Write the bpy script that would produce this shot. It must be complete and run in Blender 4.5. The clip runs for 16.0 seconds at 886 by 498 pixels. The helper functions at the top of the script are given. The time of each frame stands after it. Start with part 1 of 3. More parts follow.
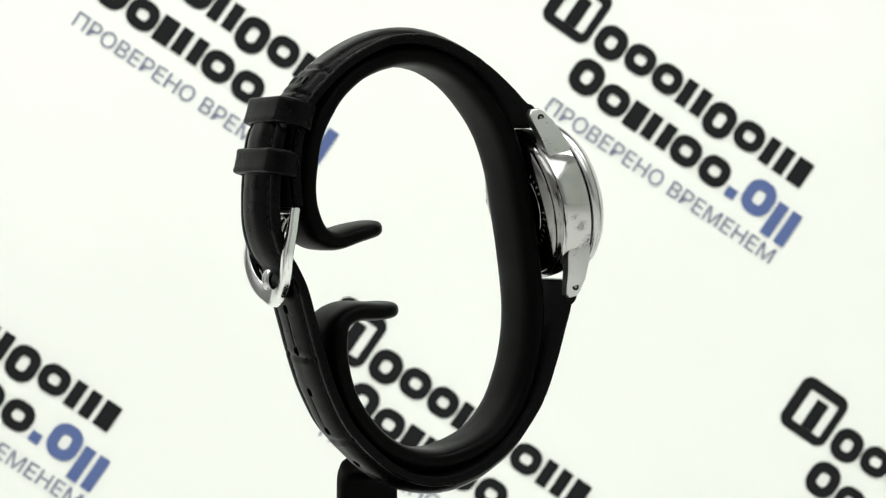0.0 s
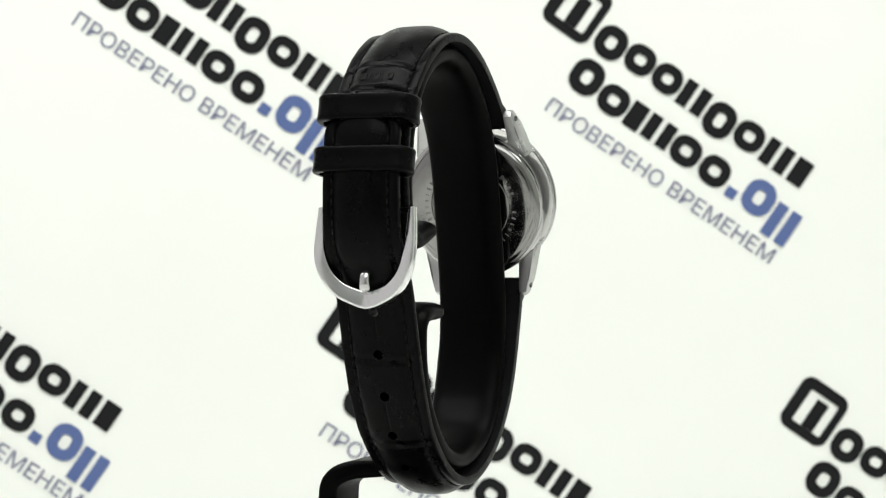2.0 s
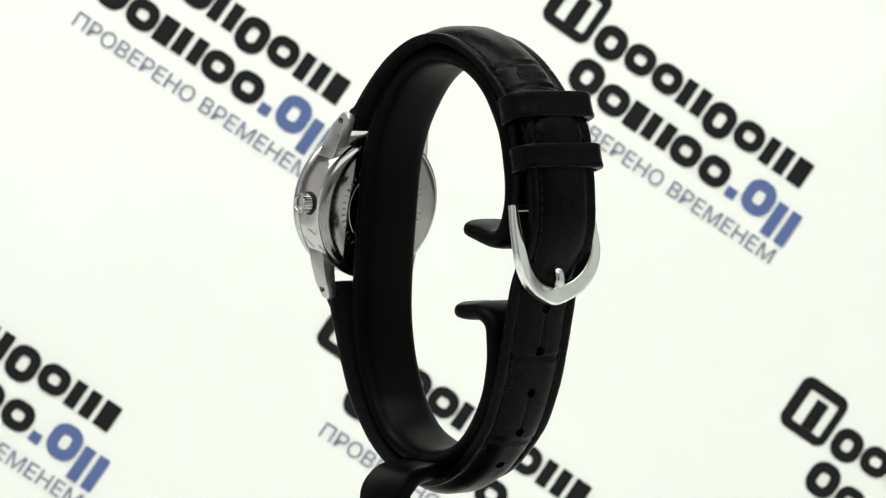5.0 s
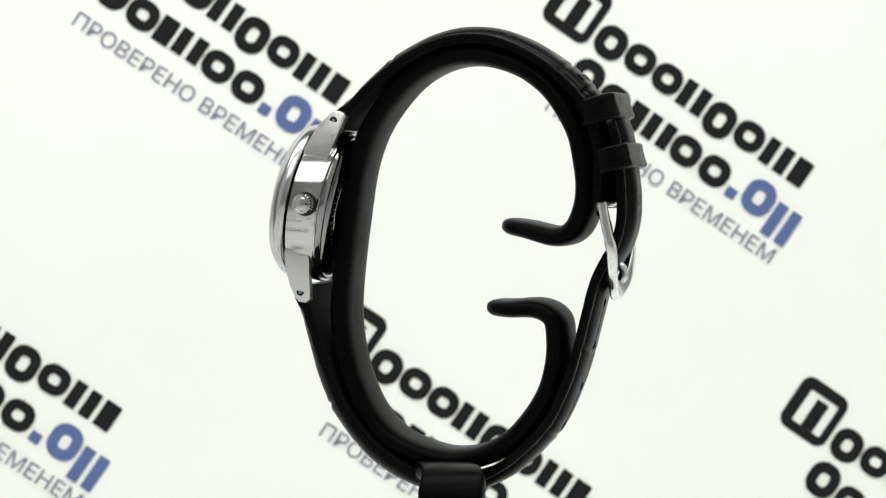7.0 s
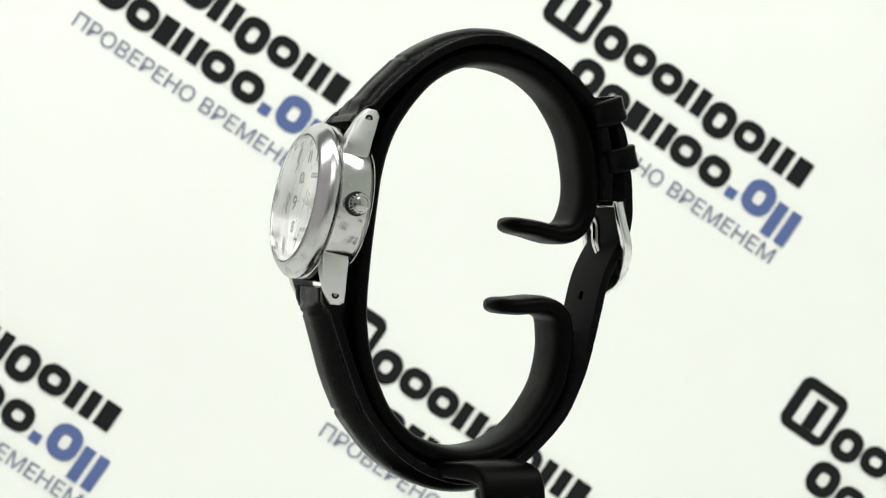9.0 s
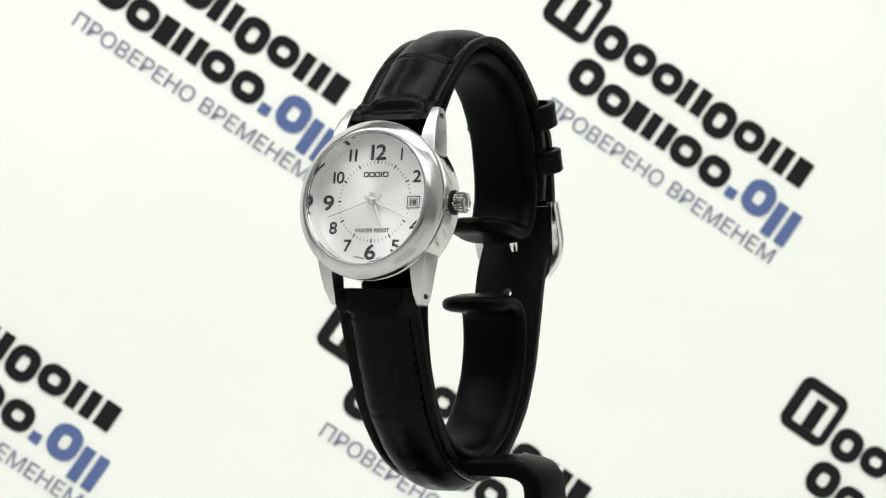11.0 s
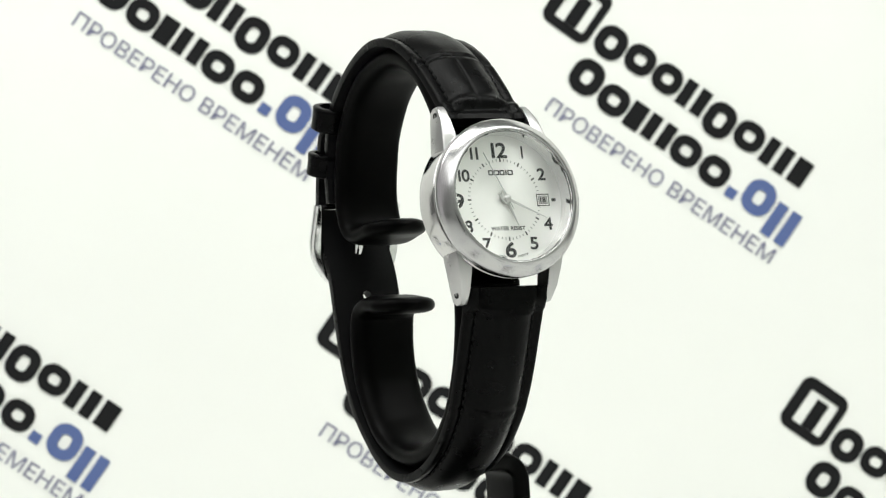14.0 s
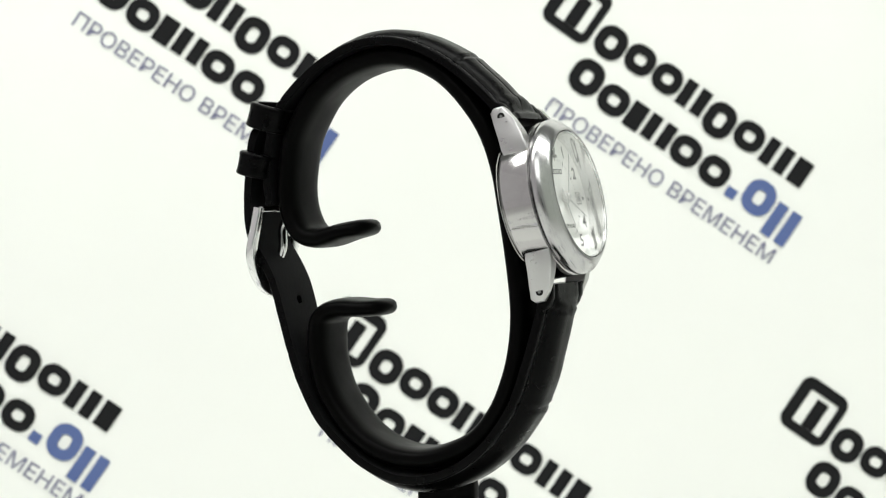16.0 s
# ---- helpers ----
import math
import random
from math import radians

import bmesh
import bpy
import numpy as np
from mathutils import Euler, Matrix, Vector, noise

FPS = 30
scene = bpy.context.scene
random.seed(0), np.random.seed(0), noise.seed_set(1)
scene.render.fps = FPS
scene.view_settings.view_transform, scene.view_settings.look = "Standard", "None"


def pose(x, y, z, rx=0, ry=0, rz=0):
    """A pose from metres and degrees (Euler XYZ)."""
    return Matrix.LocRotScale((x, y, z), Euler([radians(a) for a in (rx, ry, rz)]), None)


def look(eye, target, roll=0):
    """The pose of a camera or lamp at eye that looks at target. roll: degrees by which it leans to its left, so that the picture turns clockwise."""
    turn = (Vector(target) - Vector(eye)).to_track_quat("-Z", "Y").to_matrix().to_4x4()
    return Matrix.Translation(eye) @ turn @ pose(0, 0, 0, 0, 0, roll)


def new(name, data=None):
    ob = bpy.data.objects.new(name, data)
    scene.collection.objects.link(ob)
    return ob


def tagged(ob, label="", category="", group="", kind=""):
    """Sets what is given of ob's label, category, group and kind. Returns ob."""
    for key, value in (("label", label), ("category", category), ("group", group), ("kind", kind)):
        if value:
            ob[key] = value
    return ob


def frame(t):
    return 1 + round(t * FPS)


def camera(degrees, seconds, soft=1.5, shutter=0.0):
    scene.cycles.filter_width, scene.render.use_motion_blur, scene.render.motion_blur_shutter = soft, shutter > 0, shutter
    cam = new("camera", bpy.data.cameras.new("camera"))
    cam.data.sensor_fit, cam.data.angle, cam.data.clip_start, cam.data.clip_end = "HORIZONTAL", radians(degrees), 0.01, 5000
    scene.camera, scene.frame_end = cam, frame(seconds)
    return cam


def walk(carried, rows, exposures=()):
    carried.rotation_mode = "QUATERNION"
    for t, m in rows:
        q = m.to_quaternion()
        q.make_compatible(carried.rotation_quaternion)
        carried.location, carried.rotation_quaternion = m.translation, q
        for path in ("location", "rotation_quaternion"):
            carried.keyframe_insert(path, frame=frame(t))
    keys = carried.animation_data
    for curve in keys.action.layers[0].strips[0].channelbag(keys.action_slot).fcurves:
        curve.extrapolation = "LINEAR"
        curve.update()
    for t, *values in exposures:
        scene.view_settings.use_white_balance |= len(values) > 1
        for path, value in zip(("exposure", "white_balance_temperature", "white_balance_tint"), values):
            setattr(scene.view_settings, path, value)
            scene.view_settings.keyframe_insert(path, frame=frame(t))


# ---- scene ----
# ---- camera ----
H = 0.125                      # height of the lens over the tabletop
EYE = Vector((0.0, -0.4381, H))
YAW, PITCH, ROLL = 0.00172, 0.0259, -0.859
AIM = EYE + Vector((math.sin(YAW), math.cos(YAW), -math.tan(PITCH)))
cam = camera(18.624, 16.0, 1.15)
CAM = look(EYE, AIM, ROLL)
walk(cam, [(0, CAM), (16, CAM)], [(0, 0.0), (2.2, 0.0), (3.0, -0.05), (3.8, 0.0), (6.5, 0.0), (8, -0.04), (11.3, -0.03), (12.0, -0.03), (12.5, -0.13), (13.0, -0.09), (13.5, 0.0), (16, 0.0)])
cam.data.dof.use_dof = True
cam.data.dof.focus_distance = 0.425
cam.data.dof.aperture_fstop = 72.0

# ---- light ----
world = bpy.data.worlds.new("studio_air")
world.use_nodes = True
world.node_tree.nodes["Background"].inputs[0].default_value = (0.9, 0.95, 1.0, 1)
world.node_tree.nodes["Background"].inputs[1].default_value = 0.02
scene.world = world


def softbox(name, eye, target, sx, sy, watts, colour):
    lamp = bpy.data.lights.new(name, "AREA")
    lamp.shape, lamp.size, lamp.size_y = "RECTANGLE", sx, sy
    lamp.energy, lamp.color = watts, colour
    ob = new(name, lamp)
    ob.matrix_world = look(eye, target)
    return ob


softbox("softbox_backdrop", (0.0, -0.02, 0.62), (0.0, 0.30, 0.0), 1.0, 0.2, 3.75, (0.985, 1.0, 0.96))
softbox("softbox_top", (0.0, -0.55, 0.92), (0.0, -0.05, 0.1), 1.0, 0.8, 6.0, (0.985, 1.0, 0.965))
softbox("softbox_left", (-0.80, -0.30, 0.40), (0.0, 0.1, 0.1), 1.1, 1.1, 1.6, (1.0, 0.96, 0.965))
softbox("softbox_right", (0.80, -0.30, 0.40), (0.0, 0.1, 0.1), 1.1, 1.1, 1.75, (0.905, 1.0, 0.85))


# ---- materials ----
def material(name, colour, rough, metal=0.0, spec=0.5):
    m = bpy.data.materials.new(name)
    m.use_nodes = True
    b = m.node_tree.nodes["Principled BSDF"]
    b.inputs["Base Color"].default_value = (*colour, 1)
    b.inputs["Roughness"].default_value = rough
    b.inputs["Metallic"].default_value = metal
    b.inputs["Specular IOR Level"].default_value = spec
    return m


def texture(m, kind, scale, detail=4.0):
    n = m.node_tree.nodes
    co = n.new("ShaderNodeTexCoord")
    t = n.new(kind)
    t.inputs["Scale"].default_value = scale
    if kind == "ShaderNodeTexNoise":
        t.inputs["Detail"].default_value = detail
    m.node_tree.links.new(co.outputs["Object"], t.inputs["Vector"])
    return t


def vary(m, tex, socket, lo, hi, out=0):
    """Spread a texture's value between lo and hi into a socket (numbers or colours)."""
    n, k = m.node_tree.nodes, m.node_tree.links
    b = n["Principled BSDF"]
    ramp = n.new("ShaderNodeValToRGB")
    ramp.color_ramp.elements[0].position, ramp.color_ramp.elements[1].position = 0.3, 0.7
    for e, v in zip(ramp.color_ramp.elements, (lo, hi)):
        e.color = (*v, 1) if isinstance(v, tuple) else (v, v, v, 1)
    k.new(tex.outputs[out], ramp.inputs[0])
    k.new(ramp.outputs[0], b.inputs[socket])


def relief(m, texs, strength, distance):
    n, k = m.node_tree.nodes, m.node_tree.links
    last = None
    for tex, s in zip(texs, strength):
        bump = n.new("ShaderNodeBump")
        bump.inputs["Strength"].default_value = s
        bump.inputs["Distance"].default_value = distance
        k.new(tex.outputs[0], bump.inputs["Height"])
        if last:
            k.new(last.outputs[0], bump.inputs["Normal"])
        last = bump
    k.new(last.outputs[0], n["Principled BSDF"].inputs["Normal"])


STEEL = material("polished_steel", (0.66, 0.66, 0.66), 0.1, 1.0)
vary(STEEL, texture(STEEL, "ShaderNodeTexNoise", 1400), "Roughness", 0.06, 0.12)
relief(STEEL, [texture(STEEL, "ShaderNodeTexNoise", 260, 2.0)], [0.05], 0.0002)
SATIN = material("satin_steel", (0.56, 0.56, 0.56), 0.26, 1.0)
vary(SATIN, texture(SATIN, "ShaderNodeTexNoise", 5000), "Roughness", 0.24, 0.28)
BUCKLE = material("bright_buckle_steel", (0.82, 0.82, 0.82), 0.2, 1.0)
vary(BUCKLE, texture(BUCKLE, "ShaderNodeTexNoise", 4000), "Roughness", 0.14, 0.24)
relief(BUCKLE, [texture(BUCKLE, "ShaderNodeTexNoise", 240, 2.0)], [0.08], 0.0003)
# polished like the band; the black cuff's dark reflection is put into its colour
CUFF_DARKENED_STEEL = material("cuff_darkened_steel", (0.29, 0.285, 0.28), 0.12, 1.0)
vary(CUFF_DARKENED_STEEL, texture(CUFF_DARKENED_STEEL, "ShaderNodeTexNoise", 900), "Roughness", 0.08, 0.16)
BAND = material("polished_band_steel", (0.50, 0.49, 0.49), 0.08, 1.0)
vary(BAND, texture(BAND, "ShaderNodeTexNoise", 1400), "Roughness", 0.07, 0.16)
relief(BAND, [texture(BAND, "ShaderNodeTexNoise", 260, 2.0)], [0.16], 0.0002)
BEZEL = material("polished_bezel_steel", (0.50, 0.495, 0.50), 0.2, 1.0)
vary(BEZEL, texture(BEZEL, "ShaderNodeTexNoise", 1200), "Roughness", 0.16, 0.25)
relief(BEZEL, [texture(BEZEL, "ShaderNodeTexNoise", 220, 2.0)], [0.08], 0.0002)
LUG = material("worn_lug_steel", (0.53, 0.525, 0.525), 0.25, 1.0)
vary(LUG, texture(LUG, "ShaderNodeTexNoise", 700), "Roughness", 0.26, 0.4)
relief(LUG, [texture(LUG, "ShaderNodeTexNoise", 240, 2.0)], [0.1], 0.0002)
REFLECTOR = material("mirror_ring", (0.72, 0.72, 0.72), 0.04, 1.0)
vary(REFLECTOR, texture(REFLECTOR, "ShaderNodeTexNoise", 1500), "Roughness", 0.02, 0.06)
HAND_STEEL = material("silvered_hand", (0.62, 0.62, 0.61), 0.3, 0.9)
LEATHER = material("black_leather", (0.0012, 0.0012, 0.0014), 0.4, 0.0, 0.068)
vary(LEATHER, texture(LEATHER, "ShaderNodeTexNoise", 350), "Roughness", 0.24, 0.38)
vary(LEATHER, texture(LEATHER, "ShaderNodeTexNoise", 120), "Base Color", (0.0008, 0.0008, 0.0009), (0.0018, 0.0018, 0.002))
relief(LEATHER, [texture(LEATHER, "ShaderNodeTexNoise", 220, 3.0), texture(LEATHER, "ShaderNodeTexVoronoi", 2600)], [0.1, 0.05], 0.0003)
LINING = material("strap_lining", (0.005, 0.005, 0.0055), 0.7, 0.0, 0.12)
relief(LINING, [texture(LINING, "ShaderNodeTexNoise", 1800)], [0.3], 0.0002)
THREAD = material("black_thread", (0.004, 0.004, 0.004), 0.8, 0.0, 0.15)
PLASTIC = material("black_plastic", (0.001, 0.001, 0.001), 0.4, 0.0, 0.045)
vary(PLASTIC, texture(PLASTIC, "ShaderNodeTexNoise", 160), "Roughness", 0.32, 0.46)
relief(PLASTIC, [texture(PLASTIC, "ShaderNodeTexNoise", 500)], [0.06], 0.0003)
# near-black that paints the shade round the crown and in the pin holes
RECESS_SHADE = material("recess_shade", (0.01, 0.01, 0.01), 0.5, 0.0, 0.2)
INK = material("dial_ink", (0.025, 0.025, 0.028), 0.45, 0.0, 0.3)
SILVER = material("silver_dial", (0.97, 0.97, 0.95), 0.36, 0.66)
SILVER.node_tree.nodes["Principled BSDF"].inputs["Anisotropic"].default_value = 0.95
tangent = SILVER.node_tree.nodes.new("ShaderNodeTangent")
tangent.direction_type, tangent.axis = "RADIAL", "Z"
SILVER.node_tree.links.new(tangent.outputs[0], SILVER.node_tree.nodes["Principled BSDF"].inputs["Tangent"])
ETCH = material("etched_steel", (0.27, 0.27, 0.27), 0.5, 1.0)
# grey instead of white: the recessed window's shade is mixed into the card
DATE_SHADED = material("shaded_date_card", (0.5, 0.5, 0.49), 0.6)
GLASS = material("watch_glass", (1, 1, 1), 0.0)
GLASS.node_tree.nodes["Principled BSDF"].inputs["Transmission Weight"].default_value = 1.0
GLASS.node_tree.nodes["Principled BSDF"].inputs["IOR"].default_value = 1.4
PAPER = material("white_print_sheet", (0.84, 0.85, 0.82), 0.75, 0.0, 0.2)
vary(PAPER, texture(PAPER, "ShaderNodeTexNoise", 6), "Base Color", (0.83, 0.84, 0.81), (0.86, 0.87, 0.84))
relief(PAPER, [texture(PAPER, "ShaderNodeTexNoise", 300)], [0.05], 0.0003)
PRINT_BLACK = material("print_black", (0.012, 0.012, 0.013), 0.7, 0.0, 0.1)
PRINT_BLUE = material("print_blue", (0.10, 0.14, 0.31), 0.7, 0.0, 0.1)
PRINT_GREY = material("print_grey", (0.20, 0.20, 0.29), 0.7, 0.0, 0.1)
WALL = material("grey_wall", (0.3, 0.3, 0.3), 0.85, 0.0, 0.2)
vary(WALL, texture(WALL, "ShaderNodeTexNoise", 4), "Base Color", (0.48, 0.485, 0.48), (0.55, 0.555, 0.55))
TABLE = material("white_laminate", (0.72, 0.72, 0.70), 0.4)
vary(TABLE, texture(TABLE, "ShaderNodeTexNoise", 30), "Roughness", 0.35, 0.5)


# ---- mesh helpers (millimetres in, metres out) ----
def part(name, bm, mat, parent=None, label="", m=None, smooth=40, keep=False):
    me = bpy.data.meshes.new(name)
    if not keep:
        bmesh.ops.scale(bm, vec=(0.001, 0.001, 0.001), verts=bm.verts)
    bmesh.ops.recalc_face_normals(bm, faces=bm.faces)
    bm.to_mesh(me)
    bm.free()
    me.materials.append(mat)
    if smooth:
        me.shade_smooth()
        me.set_sharp_from_angle(angle=radians(smooth))
    ob = new(name, me)
    if parent:
        ob.parent = parent
    if m is not None:
        ob.matrix_basis = m
    if label:
        tagged(ob, label)
    return ob


def spline(points, n):
    """An even Catmull-Rom curve of n points through the control points."""
    p = [Vector(q) for q in points]
    p = [p[0] * 2 - p[1]] + p + [p[-1] * 2 - p[-2]]
    fine = []
    for i in range(1, len(p) - 2):
        for k in range(24):
            t = k / 24
            a, b, c, d = p[i - 1:i + 3]
            fine.append(0.5 * (2 * b + (c - a) * t + (2 * a - 5 * b + 4 * c - d) * t * t + (3 * b - a - 3 * c + d) * t ** 3))
    fine.append(p[-2])
    length = [0.0]
    for a, b in zip(fine, fine[1:]):
        length.append(length[-1] + (b - a).length)
    out, j = [], 0
    for k in range(n):
        s = length[-1] * k / (n - 1)
        while j < len(fine) - 2 and length[j + 1] < s:
            j += 1
        w = (s - length[j]) / max(1e-9, length[j + 1] - length[j])
        out.append(fine[j].lerp(fine[j + 1], min(1, max(0, w))))
    return out, length[-1]


def xc(y):
    """The loop's middle line, which runs a little askew from the case to the buckle."""
    return 0.2 if y < -14 else 0.2 - 0.008 * (y + 14)


def tangents(pts):
    n = len(pts)
    return [(pts[min(i + 1, n - 1)] - pts[max(i - 1, 0)]).normalized() for i in range(n)]


def loft(rings, closed=True, caps=True):
    bm = bmesh.new()
    rows = [[bm.verts.new(v) for v in r] for r in rings]
    k = len(rows[0])
    for a, b in zip(rows, rows[1:]):
        for i in range(k if closed else k - 1):
            bm.faces.new((a[i], a[(i + 1) % k], b[(i + 1) % k], b[i]))
    if caps:
        bm.faces.new(rows[0])
        bm.faces.new(rows[-1][::-1])
    return bm


def lathe(profile, steps=96):
    """Turns (radius, height) pairs round z; a radius of 0 closes on the axis."""
    bm = bmesh.new()
    rows = []
    for r, z in profile:
        if r == 0:
            rows.append([bm.verts.new((0, 0, z))])
        else:
            rows.append([bm.verts.new((r * math.cos(2 * math.pi * i / steps), r * math.sin(2 * math.pi * i / steps), z)) for i in range(steps)])
    for a, b in zip(rows, rows[1:]):
        for i in range(steps):
            j = (i + 1) % steps
            q = ([a[0]] if len(a) == 1 else [a[i], a[j]]) + ([b[0]] if len(b) == 1 else [b[j], b[i]])
            if len(q) > 2:
                bm.faces.new(q)
    return bm


def box(x0, x1, y0, y1, z0, z1, bevel=0.0, bm=None):
    bm = bm or bmesh.new()
    v = [bm.verts.new((x, y, z)) for z in (z0, z1) for y in (y0, y1) for x in (x0, x1)]
    for f in ((0, 1, 3, 2), (4, 6, 7, 5), (0, 4, 5, 1), (2, 3, 7, 6), (0, 2, 6, 4), (1, 5, 7, 3)):
        bm.faces.new([v[i] for i in f])
    if bevel:
        bmesh.ops.bevel(bm, geom=bm.edges[:], offset=bevel, segments=3, profile=0.5, affect="EDGES")
    return bm


def rounded(w, h, r, n=6):
    """Corners of a rounded rectangle about the origin."""
    out = []
    for cx, cy, a0 in ((w / 2 - r, h / 2 - r, 0), (r - w / 2, h / 2 - r, 90), (r - w / 2, r - h / 2, 180), (w / 2 - r, r - h / 2, 270)):
        for k in range(n + 1):
            a = radians(a0 + 90 * k / n)
            out.append((cx + r * math.cos(a), cy + r * math.sin(a)))
    return out


def lettering(name, text, size, mat, parent, m, width=0.0, bold=0.0, depth=0.0, label="", centre=True):
    """Built-in font, turned into a mesh of its own; size is the height of a capital, in the parent's millimetres."""
    cu = bpy.data.curves.new(name, "FONT")
    cu.body, cu.size = text, 1.0
    ob = bpy.data.objects.new(name, cu)
    scene.collection.objects.link(ob)
    bpy.context.view_layer.update()
    me = bpy.data.meshes.new_from_object(ob.evaluated_get(bpy.context.evaluated_depsgraph_get()))
    bpy.data.objects.remove(ob)
    xs = [v.co.x for v in me.vertices]
    ys = [v.co.y for v in me.vertices]
    x0, x1, y0, y1 = min(xs), max(xs), min(ys), max(ys)
    sy = size / (y1 - y0)
    sx = width / (x1 - x0) if width else sy
    sx = (width - 2 * bold) / (x1 - x0) if width else sx
    sy = (size - 2 * bold) / (y1 - y0)
    for v in me.vertices:
        x = (v.co.x - (x0 + x1) / 2) if centre else v.co.x - x0
        y = (v.co.y - (y0 + y1) / 2) if centre else v.co.y - y0
        v.co = (x * sx / 1000, y * sy / 1000, depth / 1000)
    if bold:
        # heavier strokes: the outline laid down again, shifted by the stroke's gain
        bm = bmesh.new()
        for k, (dx, dy) in enumerate(((0, 0), (1, 0), (-1, 0), (0, 1), (0, -1), (0.7, 0.7), (-0.7, 0.7), (0.7, -0.7), (-0.7, -0.7))):
            first = len(bm.verts)
            bm.from_mesh(me)
            bm.verts.ensure_lookup_table()
            for v in bm.verts[first:]:
                v.co += Vector((dx * bold, dy * bold, k * 0.003)) / 1000
        bm.to_mesh(me)
        bm.free()
    me.materials.clear()
    me.materials.append(mat)
    ob = new(name, me)
    ob.parent = parent
    ob.matrix_basis = m
    if label:
        tagged(ob, label)
    return ob


def thing(name, label, category, m=None):
    ob = tagged(new(name), label, category)
    if m is not None:
        ob.matrix_basis = m
    return ob


# ---- the studio ----
def studio():
    def slab(name, b):
        return tagged(part(name, box(*b), WALL, smooth=0), kind="structure")
    slab("wall_west", (-1320, -1300, -960, 640, -770, 1000))
    slab("wall_east", (1300, 1320, -960, 640, -770, 1000))
    slab("wall_north", (-1300, 1300, 640, 660, -770, 1000))
    slab("wall_south", (-1300, 1300, -980, -960, -770, 1000))
    slab("ceiling", (-1320, 1320, -980, 660, 1000, 1020))
    slab("floor", (-1320, 1320, -980, 660, -790, -770))
    tagged(part("tabletop", box(-700, 700, -900, 420, -28, -0.4, 2), TABLE), kind="structure", label="white laminate tabletop under the printed sheet")


# ---- the printed backdrop ----
BACK = 0.70                                   # its distance from the lens
UNIT = BACK / 4781.4 * 1000                     # millimetres on it to one step of the print's grid
SHEET = CAM @ Matrix.Translation((0, 0, -BACK)) @ pose(0, 0, 0, 0, 5.4, 0) @ pose(0, 0, 0, 1.6, 0, 0)
LINE = 34.4                                   # the slope of the printed lines, degrees


def flat(outline, holes, z):
    bm = bmesh.new()
    outer = [bm.verts.new((x, y, z)) for x, y in outline]
    if not holes:
        bm.faces.new(outer)
        return bm
    inner = [bm.verts.new((x, y, z)) for x, y in holes]
    k = len(outer)
    for i in range(k):
        j = (i + 1) % k
        bm.faces.new((outer[i], outer[j], inner[j], inner[i]))
    return bm


def mark(kind, w, h):
    """A plain printed shape: a solid block, a ring, an emblem's frame, or a pair of bars."""
    z = 0.3
    if kind == "ring":
        s = min(w, h) * 0.33
        return flat(rounded(w, h, min(w, h) * 0.44), rounded(w - 2 * s, h - 2 * s, min(w - 2 * s, h - 2 * s) * 0.4), z)
    if kind == "frame":
        return flat(rounded(w, h, w * 0.2), [(x + w * 0.035, y - h * 0.015) for x, y in rounded(w * 0.62, h * 0.63, w * 0.04)], z)
    if kind == "pair":
        bm = bmesh.new()
        for x in (-w * 0.295, w * 0.295):
            f = [bm.verts.new((x + a, b, z)) for a, b in rounded(w * 0.41, h, w * 0.02)]
            bm.faces.new(f)
        return bm
    return flat(rounded(w, h, min(w, h) * 0.08), None, z)


# (shape, from, to, bottom, top) along a line of print
PRINT = ((PRINT_BLACK, (("frame", -103, -7, 72, 175), ("block", -62, -38, 90, 146), ("ring", 0, 57, 76, 137), ("ring", 60, 116, 85, 138), ("ring", 119, 174, 85, 138), ("pair", 178, 230, 86, 136),
                        ("ring", 236, 292, 72, 137), ("ring", 296, 352, 85, 138), ("pair", 358, 410, 86, 136), ("block", 419, 450, 86, 136))),
         (PRINT_BLACK, (("ring", -2, 57, -1, 64), ("ring", 61, 118, -2, 52), ("block", 122, 153, 0, 50), ("pair", 160, 213, 2, 50), ("ring", 217, 274, -2, 52), ("ring", 279, 336, -2, 52))),
         (PRINT_BLUE, (("block", 343, 363, 0, 19), ("ring", 371, 428, -1, 64), ("pair", 434, 484, -18, 48))))


def print_place(i, j):
    ox, oy = 214.7 + 831.4 * i - 399.6 * j, 294.8 - 145.3 * i - 574.9 * j
    return Matrix.Translation((ox * UNIT / 1000, oy * UNIT / 1000, 0)) @ pose(0, 0, 0, 0, 0, -LINE)


